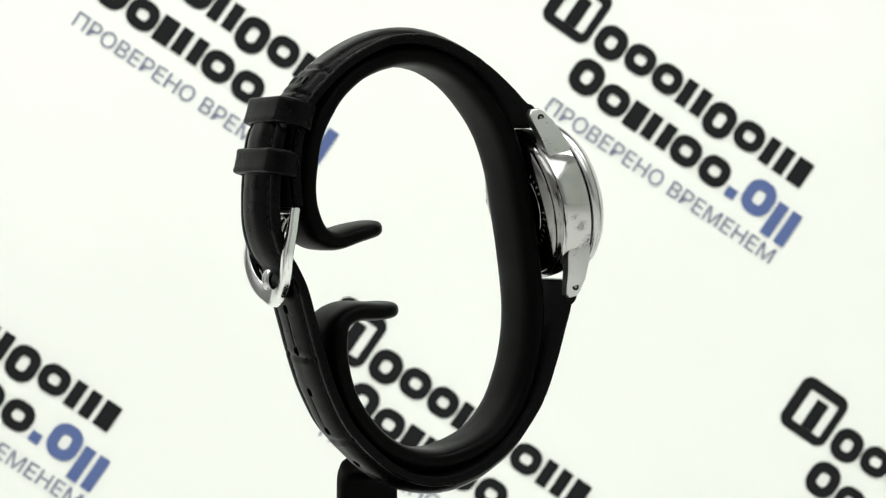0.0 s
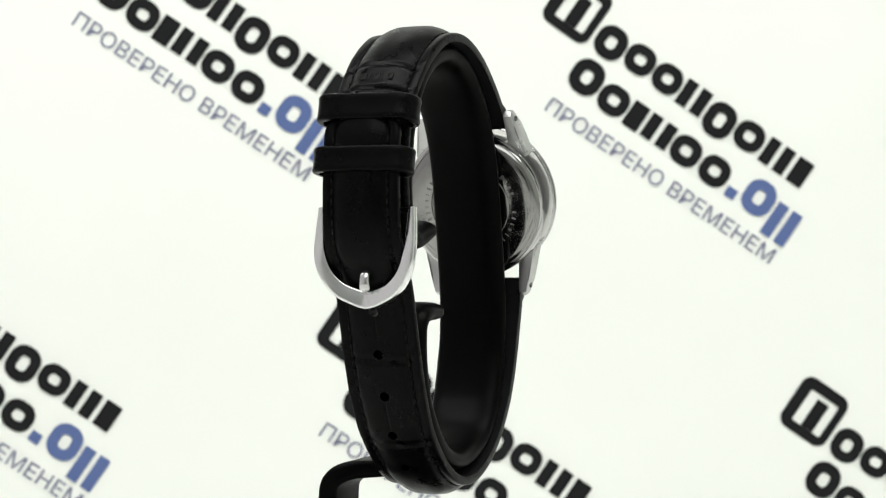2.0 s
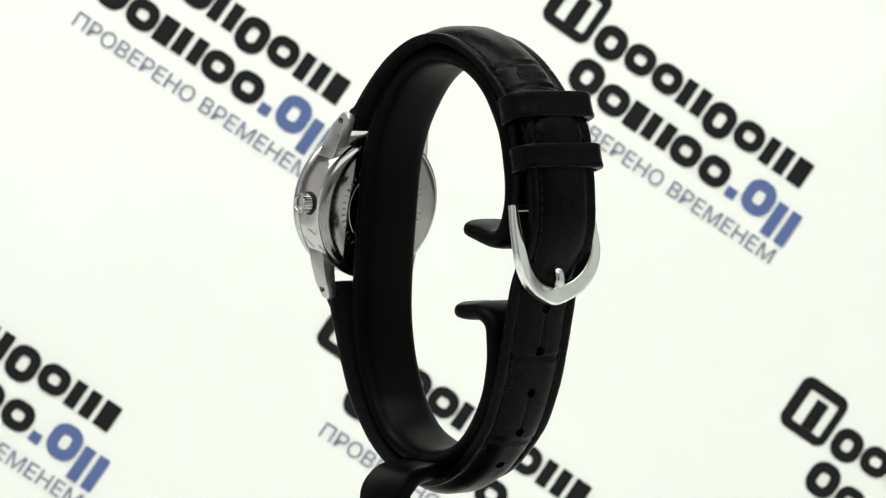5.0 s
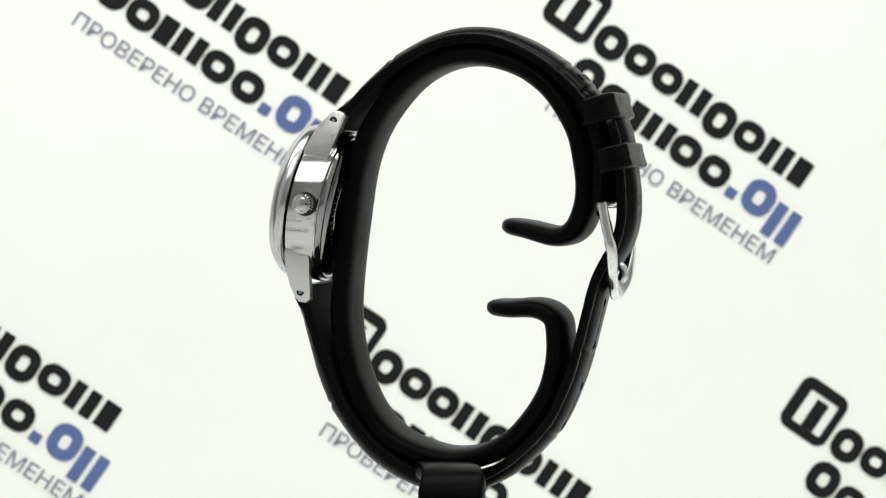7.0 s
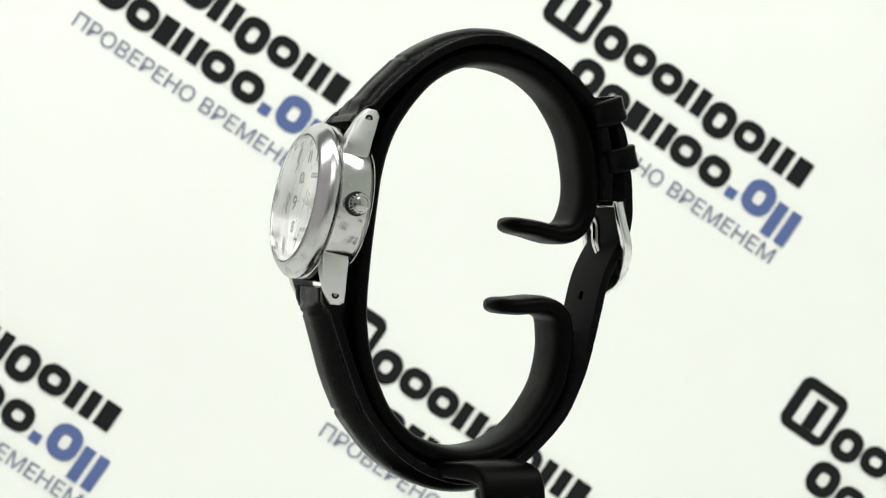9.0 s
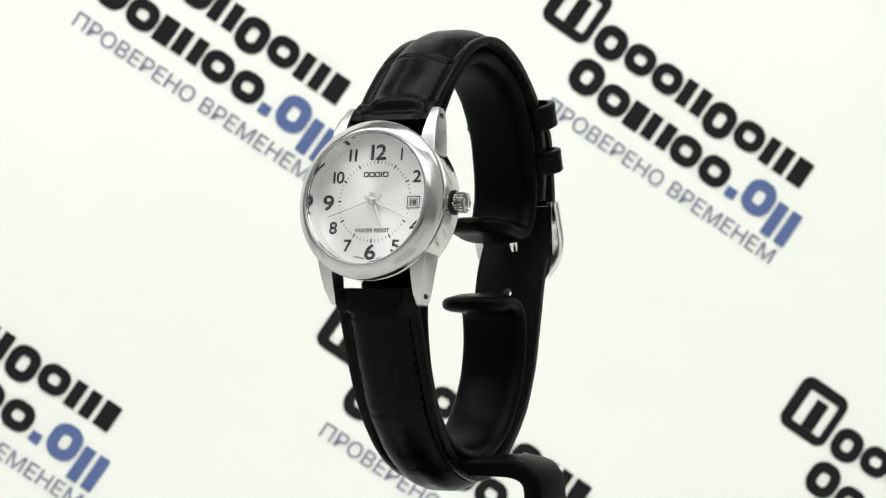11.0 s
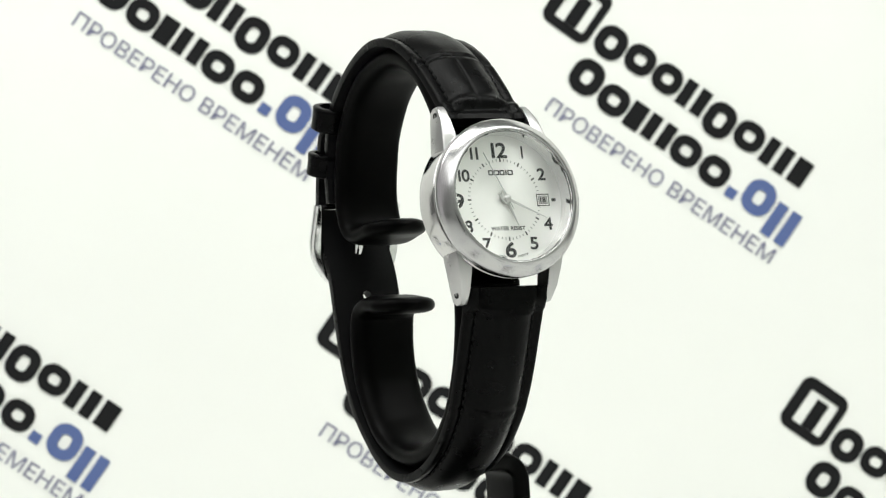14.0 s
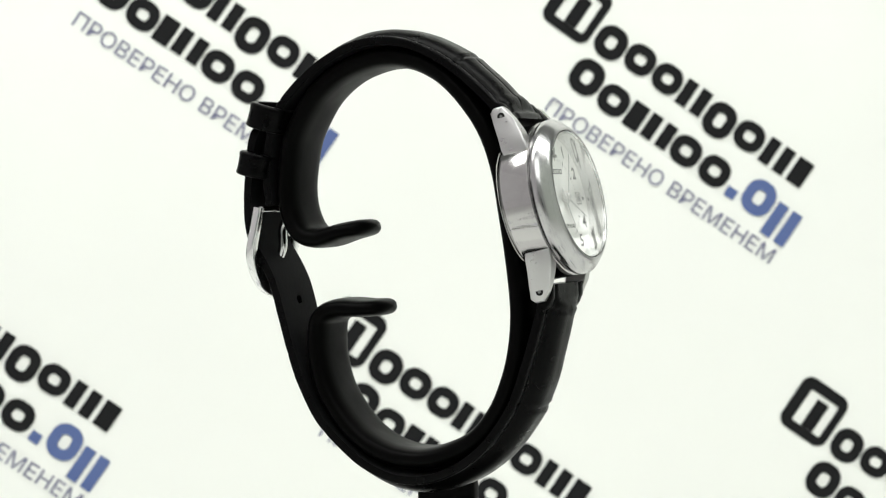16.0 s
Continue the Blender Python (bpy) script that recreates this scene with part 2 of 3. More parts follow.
def backdrop():
    sheet = part("backdrop", box(-330, 330, -104, 330, -3, 0), PAPER, m=SHEET, smooth=0)
    tagged(sheet, "white printed sheet with repeated dark slanted marks", kind="structure")
    meshes, tile = {}, []
    for mat, row in PRINT:
        for kind, u0, u1, v0, v1 in row:
            u0, u1 = u0 * 1.015, u1 * 1.015
            key = (kind, round(u1 - u0, 2), v1 - v0, mat.name)
            if key not in meshes:
                ob = part("printed_mark", mark(kind, (u1 - u0) * UNIT, (v1 - v0) * UNIT), mat, sheet, smooth=0)
                meshes[key] = ob.data
                bpy.data.objects.remove(ob)
            tile.append(("printed_mark", meshes[key], Matrix.Translation(((u0 + u1) / 2 * UNIT / 1000, (v0 + v1) / 2 * UNIT / 1000, 0))))
    words = lettering("printed_words", "ПРОВЕРЕНО ВРЕМЕНЕМ", 29 * UNIT, PRINT_GREY, sheet, Matrix(), 489 * UNIT, depth=0.3, centre=False)
    tile.append(("printed_words", words.data, Matrix.Translation((-0.002 * UNIT, -0.0605 * UNIT, 0)) @ pose(0, 0, 0, 0, 0, 0.5)))
    bpy.data.objects.remove(words)
    for i, j in ((0, 0), (1, 0), (0, 1), (-1, 0), (-1, 1), (1, 1), (0, -1), (-1, -1), (1, -1)):
        for name, me, m in tile:
            ob = new(name, me)
            ob.parent, ob.matrix_basis = sheet, print_place(i, j) @ m
    # the same print goes on over the tabletop, where the polished steel mirrors it
    lying = part("table_sheet", box(-330, 330, -880, 245, -0.4, 0), PAPER, smooth=0)
    tagged(lying, "white printed sheet lying on the tabletop", kind="structure")
    for mat in (PRINT_BLACK, PRINT_BLUE, PRINT_GREY):
        verts, faces = [], []
        for i in range(-4, 5):
            for j in range(-5, 9):
                at = Matrix.Translation((0, -0.09, -0.0002)) @ print_place(i, j)
                far = at @ Vector((0.035, 0, 0))
                if abs(far.x) > 0.28 or not -0.80 < far.y < 0.19:
                    continue
                for _, me, m in tile:
                    if me.materials[0] == mat:
                        first = len(verts)
                        verts += [at @ m @ v.co for v in me.vertices]
                        faces += [[first + k for k in f.vertices] for f in me.polygons]
        me = bpy.data.meshes.new("table_print")
        me.from_pydata(verts, [], faces)
        me.materials.append(mat)
        ob = tagged(new("table_print", me), kind="stuff")
        ob.parent = lying


def video_camera():
    """The filming camera on its column, mirrored by the polished steel."""
    cam_thing = thing("video_camera", "black video camera on a short dark column on the tabletop", "camera", pose(0, -0.47, H))
    part("body", box(-58, 58, -85, -14, -42, 44, 6), PLASTIC, cam_thing, "black camera body")
    tube = lathe([(24, -14), (30, -14), (32, -12), (32, 18), (30.5, 20), (27, 20), (26, 18), (24, 0), (24, -14)], 48)
    part("lens_barrel", tube, PLASTIC, cam_thing, "black lens barrel", pose(0, 0, 0, -90, 0, 0))
    part("column", lathe([(0, -117), (16, -117), (16, -60), (34, -52), (34, -42), (0, -42)], 32), PLASTIC, cam_thing, "dark column", pose(0, -0.05, 0))
    part("foot", lathe([(0, -125), (58, -125), (60, -123), (57, -119), (20, -117), (0, -117)], 48), PLASTIC, cam_thing, "round dark foot", pose(0, -0.05, 0))


# ---- the stand ----
def cuff_section(half, thick, n=28):
    out = []
    for k in range(n):
        a = 2 * math.pi * k / n
        c, s = math.cos(a), math.sin(a)
        out.append((half * math.copysign(abs(c) ** 0.55, c), thick * math.copysign(abs(s) ** 0.8, s)))
    return out


def sweep(pts, section, shift=lambda y: 0.0):
    """Sweep along (y, z) points; section(i, s) gives (x, outward) pairs."""
    ts = tangents(pts)
    rings = []
    for i, (p, t) in enumerate(zip(pts, ts)):
        nrm = Vector((t.y, -t.x))
        rings.append([(shift(p.x) + a, p.x + nrm.x * b, p.y + nrm.y * b) for a, b in section(i, i / (len(pts) - 1))])
    return rings


def watch_stand():
    stand = thing("watch_stand", "black plastic C-shaped watch display cuff on a bent bar", "watch stand")
    path = [(10.9, -7.4), (15.5, -8.3), (20.1, -9.4), (23.1, -8.4), (24.8, -5.1), (25.3, -1.4), (24.9, 2.7), (24.0, 7.0), (22.0, 11.0), (19.6, 14.3), (16.0, 17.2),
            (12.2, 18.9), (8.1, 19.8), (4.0, 19.7), (-0.1, 18.4), (-4.1, 15.8), (-8.0, 11.5), (-10.7, 7.1), (-12.6, 1.5), (-13.8, -5.5), (-14.9, -13.1), (-15.6, -20.9),
            (-15.1, -27.3), (-13.6, -32.9), (-11.1, -38.0), (-6.7, -42.4), (0.4, -45.0), (6.5, -44.8), (11.5, -42.7), (15.2, -39.4), (18.5, -34.5), (20.0, -29.4),
            (20.2, -25.3), (19.6, -22.4), (16.8, -20.9), (12.1, -20.9), (8.2, -20.6)]
    pts, length = spline(path, 560)

    def section(i, s):
        d = min(s, 1 - s) * length
        w = 5.8 * math.sqrt(max(0.0, 1 - max(0.0, 1 - d / 5.0) ** 2)) if d < 5 else 5.8
        t = 1.78 * math.sqrt(max(0.0, 1 - max(0.0, 1 - d / 2.2) ** 2)) if d < 2.2 else 1.78
        t *= 0.74 + 0.26 * min(1.0, d / 13.0)
        return cuff_section(max(w, 0.15), max(t, 0.1))
    part("cuff", loft(sweep(pts, section, xc)), PLASTIC, stand, "matt black plastic cuff with two inward fingers")
    # the flat bar: out of the cuff's edge, bent straight down
    line, _ = spline([(2.0, -46.4), (7.5, -46.5), (12.3, -46.75), (15.0, -48.35), (15.75, -51.2), (15.8, -60.0), (15.8, -80.0), (15.8, -99.5)], 80)
    ts = tangents(line)
    rings = []
    for p, t in zip(line, ts):
        n = Vector((-t.y, t.x))
        k = min(1.0, max(0.0, (p.x - 5.0) / 9.0))             # it leaves the cuff askew and thickens to the bend
        rings.append([(p.x + n.x * b, 1.6 + 4.25 * k + a, p.y + n.y * b) for a, b in rounded(10.4, 2.5 + 0.65 * k, 0.9, 4)])
    part("bar", loft(rings), PLASTIC, stand, "flat black bar bent downwards")
    base = lathe([(0, -105), (37, -105), (38, -104.3), (38, -100.5), (37, -99.5), (0, -99.2)])
    part("base_plate", base, PLASTIC, stand, "round black base plate")
    return stand


def turntable():
    ob = thing("turntable", "low white round display turntable on the tabletop", "turntable")
    part("platter", lathe([(0, -112), (68, -112), (70, -111), (70, -106.5), (69, -105), (0, -105)]), TABLE, ob)
    part("foot", lathe([(0, -125), (58, -125), (60, -124), (60, -113), (58, -112), (0, -112)]), TABLE, ob)
    return ob


# ---- the watch ----
LEAN = 12.4
CASE = Matrix.Translation((0.00018, -0.0221, -0.00315)) @ Matrix(((1, 0, 0, 0), (0, math.sin(radians(LEAN)), -math.cos(radians(LEAN)), 0),
                                                                 (0, math.cos(radians(LEAN)), math.sin(radians(LEAN)), 0), (0, 0, 0, 1)))


DIAL = CASE @ Matrix.Translation((0, 0, -0.001))


def dial_at(x, y, z):
    return DIAL @ Matrix.Translation((x / 1000, y / 1000, z / 1000))


def lug(up, side):
    """One lug: a sloping horn whose outer face runs in from the case to its tip."""
    outline = [(7.8, -0.88), (8.6, -0.85), (11.2, -1.5), (13.4, -2.5), (15.0, -3.5), (15.7, -4.2), (15.7, -5.6), (15.0, -6.3), (13.2, -5.9), (11.0, -5.2), (8.6, -4.9), (7.8, -5.0)]

    def outer(u):
        return 9.75 if u < 8 else 9.75 - (u - 8) / 7.7 * 1.6
    bm = loft([[(side * 6.95, up * u, z) for u, z in outline], [(side * outer(u), up * u, z) for u, z in outline]])
    bmesh.ops.bevel(bm, geom=[e for e in bm.edges if not any(abs(abs(v.co.x) - 6.95) < 0.01 for v in e.verts)], offset=0.28, segments=3, profile=0.5, affect="EDGES")
    return bm


def hand(name, length, width, tail, z, watch, label):
    """A slim faceted hand, ridge along its middle, with a kite-shaped tail."""
    bm = bmesh.new()
    ridge = [(-tail, 0), (0, 0), (length, 0)]
    left = [(-tail * 0.62, width * 0.9), (-tail * 0.2, width * 0.5), (length * 0.12, width * 0.5), (length, 0.05)]
    top = [bm.verts.new((0, y, z + 0.10)) for y, _ in ridge]
    a = [bm.verts.new((-x, y, z)) for y, x in left]
    b = [bm.verts.new((x, y, z)) for y, x in left]
    e = bm.verts.new((0, -tail - 0.05, z))
    for s in (a, b):
        bm.faces.new((e, s[0], top[0]))
        bm.faces.new((top[0], s[0], s[1], top[1]))
        bm.faces.new((top[1], s[1], s[2], top[2]))
        bm.faces.new((s[2], s[3], top[2]))
    bm.faces.new([e] + b + a[::-1])
    return part(name, bm, HAND_STEEL, watch, label, DIAL, smooth=10)


def strap(name, path, thick, halves, creases, watch, label, holes=(), n=170, round_end=0.0, lines=()):
    """A padded strap along its outer line; thick and halves run from the lug to the end (millimetres)."""
    out, length = spline(path, n)
    ts = tangents(out)
    mid = out[n // 3] - Vector((5.0, -14.0))
    flip = 1 if Vector((ts[n // 3].y, -ts[n // 3].x)).dot(mid) > 0 else -1

    def at(table, s):
        k = s * (len(table) - 1)
        i = min(int(k), len(table) - 2)
        return table[i] + (table[i + 1] - table[i]) * (k - i)
    def along(front, z):
        return min((i for i in range(n) if (out[i].x < 4) == front), key=lambda i: abs(out[i].y - z)) / (n - 1) * length
    creases = [(along(f, z), skew, bend) for f, z, skew, bend in creases]
    holes = [along(False, z) for z in holes]
    lines = [(along(f, z0), along(f, z1), c0) for f, z0, z1, c0 in lines]
    cols = [-1, -0.985, -0.93, -0.86, -0.78, -0.74, -0.68, -0.6, -0.5, -0.35, -0.2, -0.1, -0.06, -0.03, 0, 0.03, 0.06, 0.1, 0.2, 0.35, 0.5, 0.6, 0.68, 0.74, 0.78, 0.86, 0.93, 0.985, 1]
    rings = []
    for i, (p, t) in enumerate(zip(out, ts)):
        s = i / (n - 1)
        d = s * length
        nrm = Vector((t.y, -t.x)) * flip
        th, hw = at(thick, s), at(halves, s)
        if round_end and length - d < round_end:
            hw *= math.sqrt(max(0.02, 1 - (1 - (length - d) / round_end) ** 2))
        edge = th + (min(th, 1.55) - th) * min(1.0, max(0.0, (d - 2.2) / 2.0))
        ring = []
        for c in cols:
            q = abs(c)
            pad = 0 if q > 0.72 else math.sin(min(1.0, (0.72 - q) / 0.5) * math.pi / 2) ** 0.75
            h = edge + (th - edge) * pad
            if q > 0.97:
                h -= 0.3 if q > 0.99 else 0.08
            h -= 0.28 * math.exp(-((q - 0.735) / 0.04) ** 2)
            for pos, skew, bend in creases:
                e = d - (pos + skew * c + bend * (1 - c * c))
                h -= 0.30 * math.exp(-(e / 0.28) ** 2) * (1 if q < 0.9 else 0.4)
                h += 0.08 * math.exp(-((abs(e) - 0.8) / 0.5) ** 2) * (1 if q < 0.76 else 0)
            for d0, d1, c0 in lines:                           # a fine crease along the strap
                run = min(1.0, max(0.0, (d - min(d0, d1)) / 0.8), max(0.0, (max(d0, d1) - d) / 0.8))
                h -= 0.16 * run * math.exp(-((c - c0) / 0.028) ** 2)
            root = min(1.0, max(0.0, (3.4 - d) / 1.1))          # thinner where it is wrapped round the spring bar
            h -= 0.5 * root * root * (3 - 2 * root)
            h += 0.28 * math.exp(-((d - 4.0) / 0.7) ** 2) * (1 if q < 0.76 else 0.3)
            h += 0.05 * noise.noise((c * hw * 0.35, d * 0.3, 3.1)) * (1 if q < 0.9 else 0)
            ring.append((c * hw, h - th))
        for c in (0.99, 0.6, 0, -0.6, -0.99):
            ring.append((c * hw, -th + (0.15 if abs(c) > 0.9 else 0)))
        rings.append([(xc(p.x) + a, p.x + nrm.x * b, p.y + nrm.y * b) for a, b in ring])
    ob = part(name, loft(rings), LEATHER, watch, label, smooth=60)
    ob.data.materials.append(LINING)                       # the side against the wrist
    k = len(rings[0])
    for f in ob.data.polygons[:-2]:
        if len(cols) <= f.index % k < k - 1:
            f.material_index = 1
    # stitches lie in the groove along both edges
    bm = bmesh.new()
    bmesh.ops.create_uvsphere(bm, u_segments=8, v_segments=6, radius=1.0, matrix=Matrix.Diagonal((0.23, 0.62, 0.19, 1)))
    shared = None
    step = 1.6
    for k in range(int((length - 4) / step)):
        d = 2.6 + k * step
        i = min(n - 2, int(d / length * (n - 1)))
        p, t = out[i], ts[i]
        nrm = Vector((t.y, -t.x)) * flip
        th, hw = at(thick, d / length), at(halves, d / length)
        b = min(th, 1.55) - th - 0.1
        if round_end and length - d < round_end + 1:
            continue
        for side in (-1, 1):
            pos = Vector((xc(p.x) + side * 0.735 * hw, p.x + nrm.x * b, p.y + nrm.y * b)) / 1000
            rot = Matrix(((flip, 0, 0), (0, t.x, nrm.x), (0, t.y, nrm.y))).to_4x4()
            m = Matrix.Translation(pos) @ rot
            if shared:
                st = new("stitch", shared)
                st.parent, st.matrix_basis = ob, m
            else:
                shared = part("stitch", bm, THREAD, ob, m=m).data
    # punched holes go right through
    if holes:
        bm = bmesh.new()
        for d in holes:
            i = min(n - 2, int(d / length * (n - 1)))
            p, t = out[i], ts[i]
            nrm = Vector((t.y, -t.x)) * flip
            m = Matrix.Translation((xc(p.x), p.x, p.y)) @ Matrix(((flip, 0, 0), (0, t.x, nrm.x), (0, t.y, nrm.y))).to_4x4()
            bmesh.ops.create_cone(bm, cap_ends=True, segments=20, radius1=0.8, radius2=0.8, depth=9.0, matrix=m)
        punch = part("punch", bm, LEATHER, smooth=0)
        cutting = ob.modifiers.new("punch", "BOOLEAN")
        cutting.operation, cutting.solver, cutting.object = "DIFFERENCE", "EXACT", punch
        bpy.context.view_layer.update()
        cut_mesh = bpy.data.meshes.new_from_object(ob.evaluated_get(bpy.context.evaluated_depsgraph_get()))
        ob.modifiers.clear()
        ob.data = cut_mesh
        bpy.data.objects.remove(punch)
    return ob


def keeper(centre, slope, wide, deep, tall, watch, label):
    """A leather loop round both straps; slope is the angle of the strap under it."""
    a = radians(slope)
    t, nrm = Vector((math.sin(a), -math.cos(a))), Vector((math.cos(a), math.sin(a)))
    rings = []
    prof = [(-tall / 2, -0.45), (-tall / 2 + 0.04, -0.15), (-tall / 2 + 0.16, 0.08), (-tall / 2 + 0.4, 0.2), (-tall / 4, 0.12), (0, 0.1), (tall / 4, 0.12), (tall / 2 - 0.4, 0.2), (tall / 2 - 0.16, 0.08),
            (tall / 2 - 0.04, -0.15), (tall / 2, -0.45), (tall / 2, -0.8), (-tall / 2, -0.8)]
    cx = xc(centre[0]) - 0.05
    loop = rounded(wide, deep, min(2.8, deep * 0.46), 9)
    for along, grow in prof:
        ring = []
        for x, d in loop:
            sx = (wide / 2 + grow) / (wide / 2)
            sd = (deep / 2 + grow) / (deep / 2)
            q = nrm * (d * sd) + t * along
            ring.append((cx + x * sx, centre[0] + q.x, centre[1] + q.y))
        rings.append(ring)
    bm = loft(rings + rings[:1], caps=False)
    bmesh.ops.remove_doubles(bm, verts=bm.verts, dist=0.001)
    return part("keeper", bm, LEATHER, watch, label, smooth=50)


def buckle(watch):
    """A U-shaped frame with a bar across its open end and a prong."""
    half = [(7.45, 28.8, -4.2), (7.45, 29.4, -7.6), (7.3, 30.2, -11.4), (6.3, 30.1, -14.4), (4.4, 29.7, -16.6), (2.1, 29.3, -17.75), (0.0, 29.1, -18.3)]
    path = half + [(-x, y, z) for x, y, z in half[-2::-1]]
    pts, _ = spline(path, 90)
    ts = tangents(pts)
    rings = []
    for i, (p, t) in enumerate(zip(pts, ts)):
        s = abs(2 * i / (len(pts) - 1) - 1)            # 1 at the tips, 0 at the foot
        wide = 1.15 + 1.75 * max(0.0, 1 - s * 1.05) ** 0.75
        out = Vector((0, 1, 0.25)).normalized()
        side = t.cross(out).normalized()
        out = side.cross(t).normalized()
        rings.append([p + Vector((-0.08, 0, 0)) + side * a + out * b for a, b in rounded(wide, 1.5, 0.42, 4)])
    frame_part = part("buckle_frame", loft(rings), BUCKLE, watch, "satin steel buckle frame", smooth=50)
    bar, _ = spline([(7.1, 28.4, -4.6), (0, 28.4, -4.6), (-7.3, 28.4, -4.6)], 8)
    part("buckle_bar", loft([[p + Vector((0, 0.55 * math.cos(a), 0.55 * math.sin(a))) for a in [k * math.pi / 6 for k in range(12)]] for p in bar]), STEEL, watch)
    pts, length = spline([(26, -4.6), (28.0, -7.5), (28.2, -11.0), (29.2, -13.3), (30.3, -14.5), (30.6, -15.6), (30.3, -17.0)], 90)

    def section(i, s):
        d = min(s, 1 - s) * length
        k = math.sqrt(max(0.03, 1 - max(0, 1 - d / 0.8) ** 2)) if d < 0.8 else 1
        return rounded(1.7 * k, 1.3 * k, 0.64 * k, 6)
    part("prong", loft(sweep(pts, section, lambda y: -0.15)), STEEL, watch, "steel prong resting on the frame", smooth=50)
    return frame_part


def watch_head(watch):
    case = part("case", lathe([(10.35, -0.62), (11.7, -0.62), (12.15, -0.75), (12.45, -1.0), (12.45, -5.3), (12.3, -5.7), (11.9, -5.9), (10.35, -5.9)]), BAND, watch, "polished steel case band", CASE)
    part("bezel", lathe([(10.3, -0.5), (12.2, -0.5), (12.45, -0.42), (12.56, -0.2), (12.6, 0.3), (12.58, 0.62), (12.46, 0.92), (12.25, 1.17), (11.9, 1.52), (11.5, 1.92), (11.15, 2.24), (10.85, 2.44),
                         (10.6, 2.53), (10.46, 2.53), (10.38, 2.46), (10.36, 2.38), (10.36, 1.2), (10.3, 1.15)]), BEZEL, watch, "sloping polished steel bezel", CASE, smooth=50)
    part("dial_ring", lathe([(10.14, -0.995), (10.29, -0.995), (10.29, 1.66), (10.22, 1.66), (10.14, -0.995)]), REFLECTOR, watch, "polished ring that mirrors the dial's edge", CASE, smooth=30)
    # the back's steel colour carries the cuff's dark reflection
    part("case_back", lathe([(11.9, -5.9), (11.75, -6.3), (11.3, -6.75), (10.9, -6.9), (10.3, -7.1), (7.0, -7.15), (6.9, -7.05), (6.75, -7.05), (6.65, -7.15), (0, -7.15)]), CUFF_DARKENED_STEEL, watch,
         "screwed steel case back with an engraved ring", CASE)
    bm = bmesh.new()
    rng = random.Random(4)
    for k in range(46):
        if k % 12 in (10, 11):
            continue
        a = 2 * math.pi * k / 46
        w, h = rng.uniform(0.18, 0.4), rng.uniform(0.6, 0.85)
        r = 7.8
        c, s = math.cos(a), math.sin(a)
        v = [bm.verts.new((c * (r + dr) - s * dt, s * (r + dr) + c * dt, -7.153)) for dr, dt in ((-h / 2, -w / 2), (-h / 2, w / 2), (h / 2, w / 2), (h / 2, -w / 2))]
        bm.faces.new(v)
    part("engraving", bm, ETCH, watch, "ring of small engraved strokes", CASE, smooth=0)
    part("dial", lathe([(0, 0.0), (10.22, 0.0), (10.22, -0.35), (0, -0.35)]), SILVER, watch, "silver sunray dial", DIAL)
    glass = part("crystal", lathe([(0, 2.5), (10.24, 2.5), (10.33, 2.4), (10.33, 1.7), (0, 1.7)]), GLASS, watch, "clear mineral glass", CASE, smooth=8)
    glass.visible_shadow = False
    for up in (1, -1):
        for side in (1, -1):
            horn = part("lug", lug(up, side), LUG, watch, "sloping polished steel lug", CASE, smooth=35)
            # no bored hole: a solid dark disc gives its shade, the pin's end on top
            for r, x, mat, nm in ((0.62, 8.52, RECESS_SHADE, "pin_hole_shade"), (0.26, 8.54, ETCH, "pin")):
                bm = lathe([(0, -0.6), (r, -0.6), (r, 0.0), (0, 0.0)], 20)
                part(nm, bm, mat, horn, m=Matrix.Translation((side * x / 1000, up * 0.0141, -0.00443)) @ pose(0, 0, 0, 0, 90 * side, 0))
        bm = lathe([(0, -6.9), (0.6, -6.9), (0.6, 6.9), (0, 6.9)], 16)
        part("spring_bar", bm, SATIN, watch, m=CASE @ Matrix.Translation((0, up * 0.0141, -0.00443)) @ pose(0, 0, 0, 0, 90, 0))
    # the fluted crown
    bm = bmesh.new()
    rows = []
    for x, r, flute in ((12.2, 1.1, 0), (12.8, 1.1, 0), (12.81, 1.5, 0), (12.95, 1.66, 1), (14.3, 1.66, 1), (14.5, 1.5, 0), (14.55, 1.25, 0), (14.44, 1.15, 0), (14.5, 1.0, 0), (14.66, 0.6, 0)):
        rows.append([(x, (r - (0.3 if flute and k % 4 >= 2 else 0)) * math.cos(math.pi * k / 40), (r - (0.3 if flute and k % 4 >= 2 else 0)) * math.sin(math.pi * k / 40)) for k in range(80)])
    # an added dark disc stands for the ring of shade behind the flutes
    shade_disc = lathe([(0, -0.5), (1.95, -0.5), (1.95, 0.02), (1.8, 0.1), (0, 0.1)], 40)
    part("crown_shade", shade_disc, RECESS_SHADE, watch, "dark disc for the shade round the crown", CASE @ Matrix.Translation((0.0125, 0.0003, -0.0037)) @ pose(0, 0, 0, 0, 90, 0))
    part("crown", loft(rows), BAND, watch, "fluted steel winding crown", CASE @ Matrix.Translation((0, 0.0003, -0.0037)), smooth=25)
